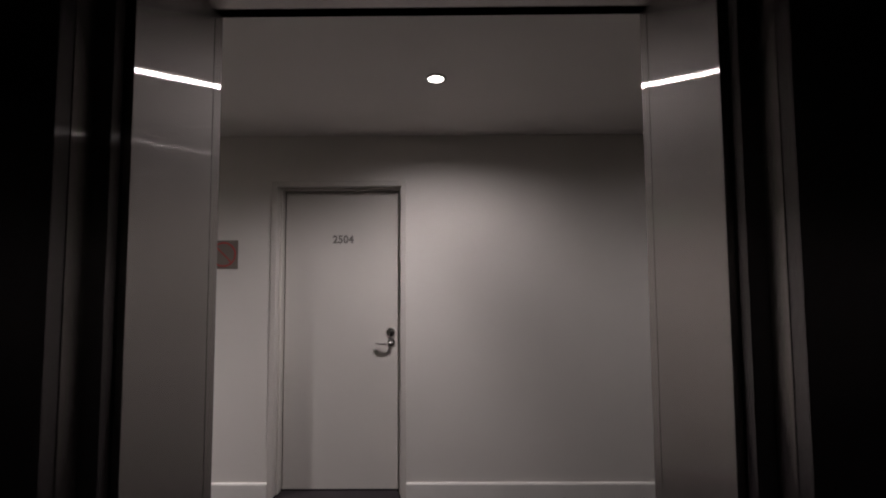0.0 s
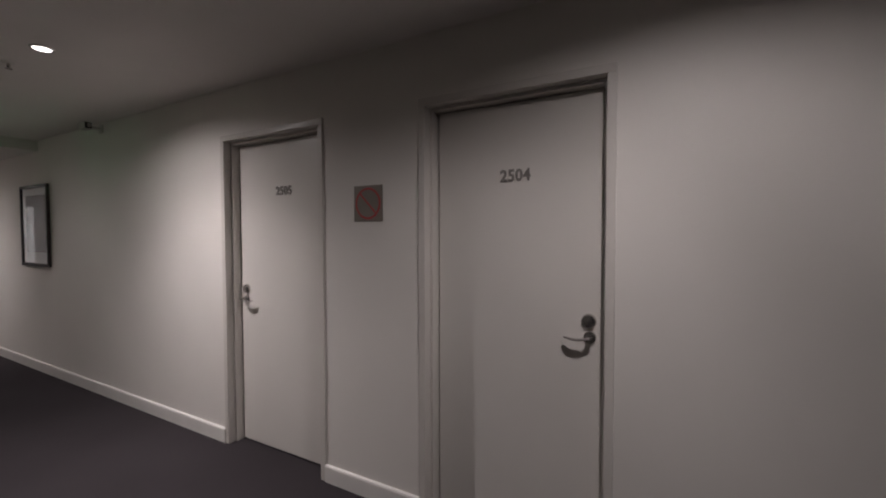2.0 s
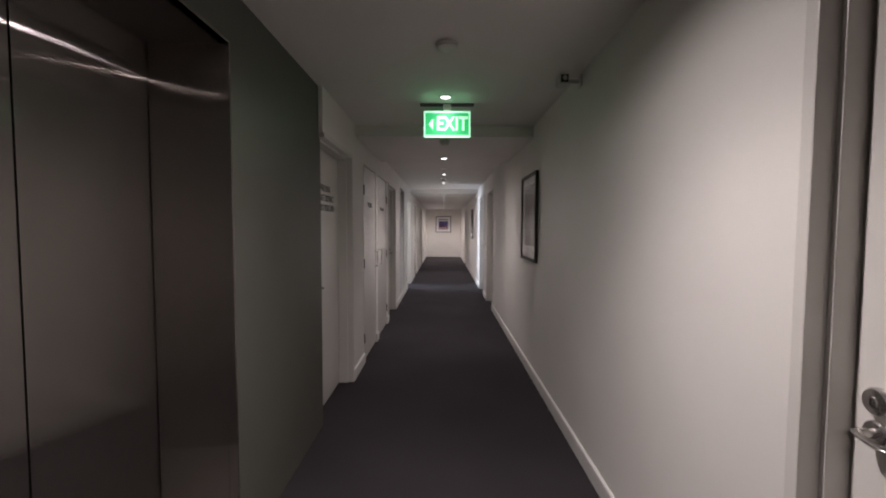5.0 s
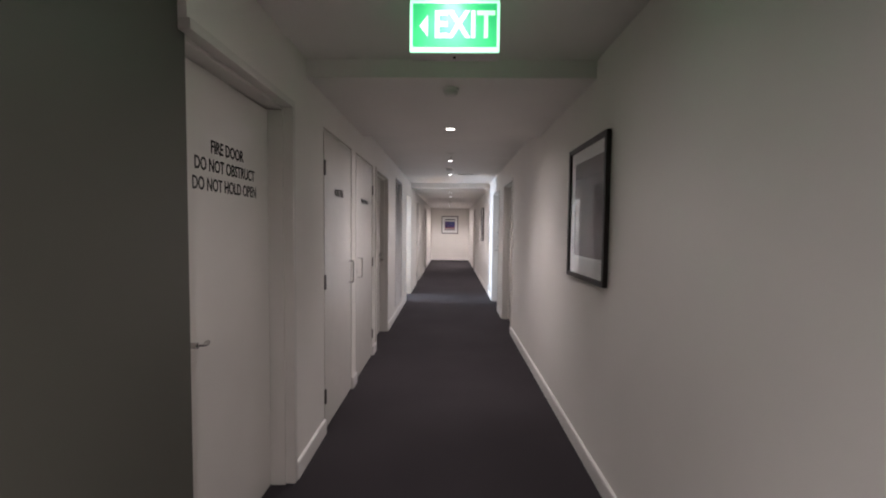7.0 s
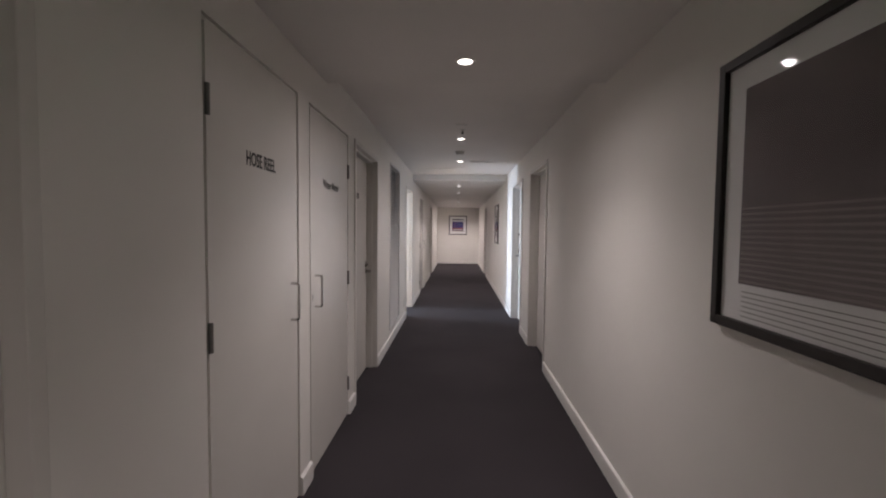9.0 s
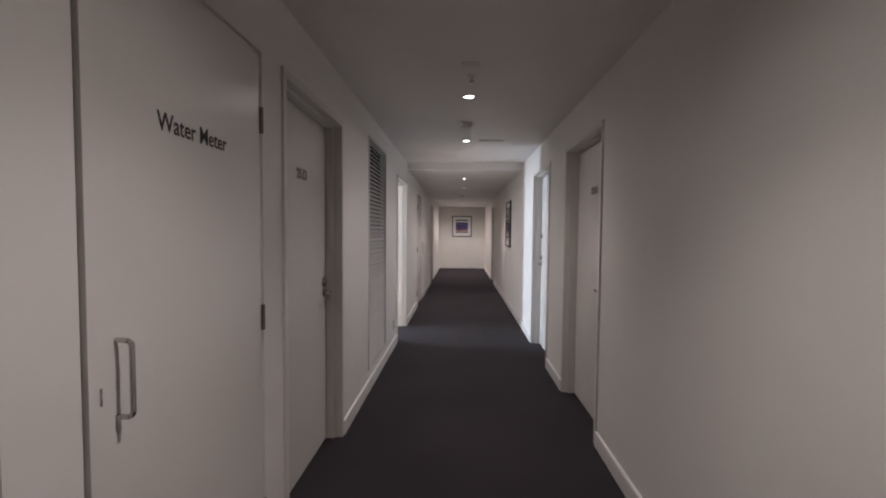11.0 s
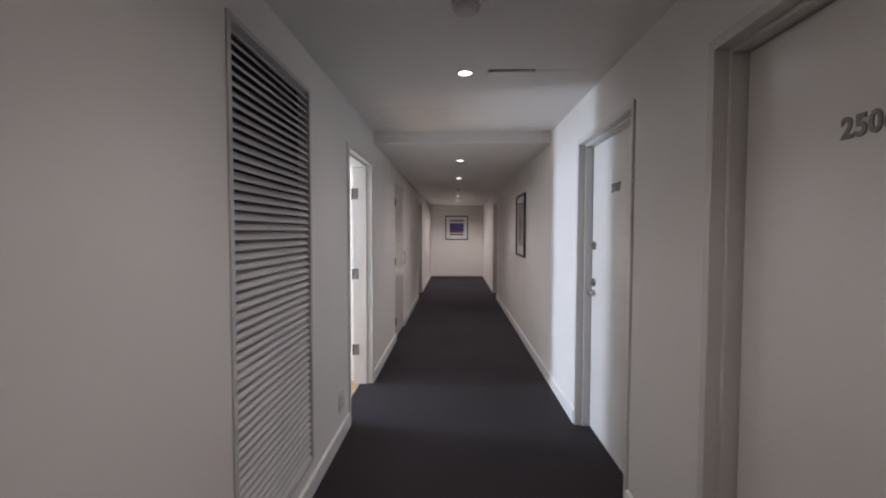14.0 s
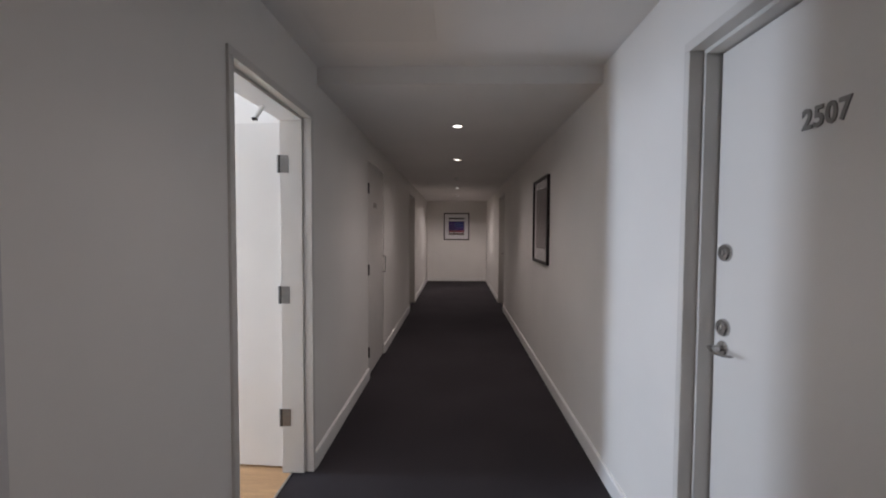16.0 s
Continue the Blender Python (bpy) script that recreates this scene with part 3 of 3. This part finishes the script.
def detector(y, z, x, r=0.05, h=0.042, label="round white ceiling smoke detector"):
    d = empty("smoke_detector", label, "smoke detector", Matrix.Translation((x, y, z)), group="ceiling detectors")
    part("base", turned([(r, 0), (r, -h * 0.35), (r * 0.94, -h * 0.42)], 28), PLASTIC, d)
    part("head", turned([(r * 0.80, -h * 0.42), (r * 0.84, -h * 0.75), (r * 0.70, -h * 0.96), (r * 0.3, -h)], 28), PLASTIC, d)
    return d


detector(4.508, Z1, 0.854, 0.06, 0.03)
detector(6.524, Z2, 0.850, 0.052, 0.045)
detector(10.753, Z3, 0.834, 0.062, 0.045)
detector(17.41, Z4, 0.838, 0.04, 0.04)


def sprinkler(y, z, x):
    d = empty("sprinkler", "small chrome ceiling sprinkler head", "sprinkler", Matrix.Translation((x, y, z)), group="ceiling sprinklers")
    part("escutcheon", turned([(0.030, 0), (0.028, -0.006), (0.014, -0.010)], 20), PLASTIC, d)
    part("stem", turned([(0.008, -0.008), (0.008, -0.030), (0.004, -0.036)], 12), CHROME, d)
    part("deflector", turned([(0.017, -0.036), (0.017, -0.039), (0.004, -0.040)], 16), CHROME, d)


sprinkler(3.827, Z1, 0.821)
sprinkler(9.56, Z3, 0.855)
vent = empty("ceiling_disc", "flat round white ceiling cover plate", "cover plate", Matrix.Translation((0.862, 12.17, Z3)))
part("plate", turned([(0.055, 0), (0.055, -0.001), (0.052, -0.003)], 28), CEIL, vent)
plate = empty("ceiling_plate", "flat square white ceiling cover plate", "cover plate", Matrix.Translation((0.842, 9.37, Z3)))
part("plate", boxes((-0.055, 0.055, -0.03, 0.03, -0.006, 0), bevel=0.002), PLASTIC, plate)


def access_panel(x0, x1, y0, y1, gap, label):
    """A flap in the ceiling with hairline joints; gap is how far its near edge hangs open."""
    d = empty("access_panel", label, "access panel", Matrix.Translation((x0, y0, Z3)), group="ceiling access panels")
    w, l = x1 - x0, y1 - y0
    part("joint", boxes((0.0, w, -0.0025 - gap, 0.0, -0.0012, 0)), RUBBER if gap else FRAME, d, smooth=False)
    part("joint", boxes((w, w + 0.002, 0, l, -0.0012, 0)), FRAME, d, smooth=False)
    flap = boxes((0.001, w - 0.001, 0.001, l - 0.001, -0.002, 0))
    for v in flap.verts:
        if v.co.y < 0.01 and v.co.z < -0.001:
            v.co.z -= gap
    part("flap", flap, CEIL, d, smooth=False)


access_panel(0.985, 1.262, 11.50, 11.69, 0.008, "ceiling access flap hanging slightly open")
access_panel(1.266, 1.56, 11.50, 11.69, 0.0, "flush painted ceiling access flap")
access_panel(0.138, 0.734, 12.265, 12.72, 0.0, "flush painted ceiling access flap")


# ---- exit sign ----
def exit_sign():
    x0, x1, z0, z1, y = 0.684, 1.046, 2.138, 2.342, 5.55
    d = empty("exit_sign", "lit green exit sign with white letters and arrow", "exit sign", Matrix.Translation(((x0 + x1) / 2, y, z0)))
    w, h = (x1 - x0) / 2, z1 - z0
    part("ceiling_bar", boxes((-0.213, 0.213, 0.04, 0.115, Z1 - z0 - 0.005, Z1 - z0), bevel=0.001), BLACK, d, "dark ceiling mounting plate")
    part("bracket", boxes((-0.03, 0.03, 0.04, 0.09, h - 0.002, Z1 - z0 - 0.005), bevel=0.002), PLASTIC, d)
    part("housing", boxes((-w, w, 0.012, 0.10, 0, h), bevel=0.008), PLASTIC, d)
    face = part("face", boxes((-w, w, 0.0, 0.012, 0, h), bevel=0.005), EXITRIM, d, "glowing pale green sign border")
    part("green_panel", boxes((-w + 0.012, w - 0.012, -0.002, 0.0, 0.020, h - 0.014)), GREEN, face, "glowing green panel")
    part("green_panel", boxes((-w + 0.010, w - 0.010, 0.10, 0.103, 0.010, h - 0.010)), GREEN, d, "glowing green panel")
    front = Matrix(((1, 0, 0, 0), (0, 0, -1, -0.0025), (0, 1, 0, 0), (0, 0, 0, 1)))
    lettering("lettering", "EXIT", 0.150, EXITWHITE, face, front @ Matrix.Translation((0.038, h / 2, 0)), depth=0.001, squeeze=0.80, bold=0.0026)
    bm = bmesh.new()
    tri = [bm.verts.new(p) for p in ((-0.142, -0.003, h / 2), (-0.108, -0.003, h / 2 + 0.043), (-0.108, -0.003, h / 2 - 0.043))]
    back = [bm.verts.new((v.co.x, -0.0021, v.co.z)) for v in tri]
    bm.faces.new(tri)
    bm.faces.new(back[::-1])
    for k in range(3):
        bm.faces.new((tri[k], back[k], back[(k + 1) % 3], tri[(k + 1) % 3]))
    bmesh.ops.recalc_face_normals(bm, faces=bm.faces)
    part("arrow", bm, EXITWHITE, face, smooth=False)
    part("test_button", turned([(0.006, 0), (0.006, -0.006)], 12), BLACK, d, at=Matrix.Translation((0, 0.05, 0)))


exit_sign()


# ---- security camera ----
def security_camera():
    d = empty("security_camera", "small white wall-mounted security camera with dark lens", "security camera", Matrix.Translation((XR, 4.93, 2.360)))
    part("wall_bracket", boxes((-0.012, 0, -0.03, 0.03, -0.035, 0.035), bevel=0.003), PLASTIC, d)
    part("arm", boxes((-0.10, -0.012, -0.012, 0.012, -0.012, 0.012), bevel=0.003), PLASTIC, d)
    body = part("body", boxes((-0.145, -0.09, -0.055, 0.05, -0.028, 0.030), bevel=0.006), PLASTIC, d)
    part("lens_hood", boxes((-0.140, -0.095, -0.060, -0.0555, -0.022, 0.024)), BLACK, body)
    part("lens", turned([(0.016, 0), (0.016, 0.012), (0.010, 0.014)], 16), CHROME, body, at=Matrix.Translation((-0.118, -0.060, 0)) @ Matrix.Rotation(math.pi / 2, 4, "X"))


security_camera()


# ---- no-smoking style sign ----
def prohibition_sign():
    d = empty("wall_sign", "square grey metal sign with red barred circle", "sign", right_wall(1.971, 1.602))
    part("plate", boxes((-0.096, 0.096, -0.096, 0.096, 0, 0.004), bevel=0.001), SIGN, d)
    bm = turned_ring(0.0740, 0.0840, 0.0008)
    part("red_ring", bm, RED, d, at=Matrix.Translation((0, 0, 0.0048)) @ Matrix.Rotation(math.pi, 4, "X"), smooth=False)
    bar = boxes((-0.073, 0.073, -0.0045, 0.0045, 0.0042, 0.005))
    part("red_bar", bar, RED, d, at=Matrix.Rotation(radians(-45), 4, "Z"), smooth=False)


prohibition_sign()


# ---- framed pictures ----
def picture(m, w, h, face, label, art):
    d = empty("framed_picture", label, "picture", m)
    dp = 0.028
    for row in ((-w / 2, -w / 2 + face, -h / 2, h / 2, 0, dp), (w / 2 - face, w / 2, -h / 2, h / 2, 0, dp),
                (-w / 2 + face, w / 2 - face, h / 2 - face, h / 2, 0, dp), (-w / 2 + face, w / 2 - face, -h / 2, -h / 2 + face, 0, dp)):
        part("frame_rail", boxes(row, bevel=0.003), BLACK, d)
    mount = part("mount", boxes((-w / 2 + face, w / 2 - face, -h / 2 + face, h / 2 - face, 0.002, 0.010)), MAT, d, "pale card mount", smooth=False)
    art(mount, w, h)
    g = part("glass", boxes((-w / 2 + face, w / 2 - face, -h / 2 + face, h / 2 - face, 0.018, 0.020)), GLASS, d, smooth=False)
    g.visible_shadow = False
    return d


def print_a(d, w, h):
    part("print", boxes((-0.238, 0.272, -0.278, 0.316, 0.010, 0.012)), PRINT, d, "muted grey-brown abstract print", smooth=False)
    for k in range(14):
        part("print_line", boxes((-0.232, 0.266, -0.272 + 0.017 * k, -0.266 + 0.017 * k, 0.0122, 0.0126)), LINES, d, smooth=False)
    for k in range(6):
        part("mount_line", boxes((-0.225, 0.255, -0.378 + 0.015 * k, -0.3755 + 0.015 * k, 0.0100, 0.0106)), NUMBER, d, smooth=False)


LINES = material("pale_print_line", (0.25, 0.205, 0.205), 0.7, var=0.1, var_scale=12)
INK_A = material("dark_print_band", (0.03, 0.03, 0.04), 0.7, var=0.4, var_scale=14)
INK_B = material("violet_print_band", (0.07, 0.035, 0.16), 0.7, var=0.5, var_scale=9)
INK_C = material("blue_print_band", (0.05, 0.07, 0.22), 0.7, var=0.5, var_scale=9)
INK_E = material("brown_print_band", (0.10, 0.05, 0.04), 0.7, var=0.4, var_scale=16)
INK_D = material("red_print_band", (0.32, 0.09, 0.10), 0.7, var=0.5, var_scale=16)


def print_b(d, w, h):
    part("print_band", boxes((-0.225, 0.225, 0.205, 0.250, 0.010, 0.012)), INK_A, d, "dark band across the print", smooth=False)
    part("print_band", boxes((-0.225, 0.225, -0.120, 0.150, 0.010, 0.012)), INK_B, d, "violet and blue field of the print", smooth=False)
    part("print_band", boxes((-0.05, 0.19, -0.02, 0.12, 0.0122, 0.0130)), INK_C, d, smooth=False)
    part("print_band", boxes((-0.225, 0.225, -0.165, -0.112, 0.0122, 0.0130)), INK_D, d, "dull red band in the print", smooth=False)
    for k in range(4):
        part("print_band", boxes((-0.225 + 0.1145 * k, -0.225 + 0.1145 * k + 0.100, -0.240, -0.185, 0.010, 0.012)), INK_E, d, "brown broken band", smooth=False)


picture(right_wall(6.422, 1.538), 0.702, 0.845, 0.030, "black framed abstract print behind glass with pale mount", print_a)
picture(right_wall(14.79, 1.533), 0.725, 0.845, 0.030, "black framed abstract print behind glass on corridor wall", print_a)
picture(end_wall(0.838, 1.572), 0.734, 0.777, 0.032, "black framed violet and red abstract print on end wall", print_b)


# ---- wall outlet ----
o = empty("wall_outlet", "small white plastic power outlet low on the wall", "power outlet", left_wall(11.82, 0.272))
plate = part("plate", boxes((-0.057, 0.057, -0.06, 0.06, 0, 0.009), bevel=0.003), PLASTIC, o)
part("switch", boxes((-0.012, 0.012, 0.012, 0.035, 0.009, 0.013), bevel=0.002), PLASTIC, plate)
for u in (-0.012, 0.012):
    part("socket_slot", boxes((u - 0.002, u + 0.002, -0.035, -0.020, 0.0088, 0.0096)), DARK, plate, smooth=False)
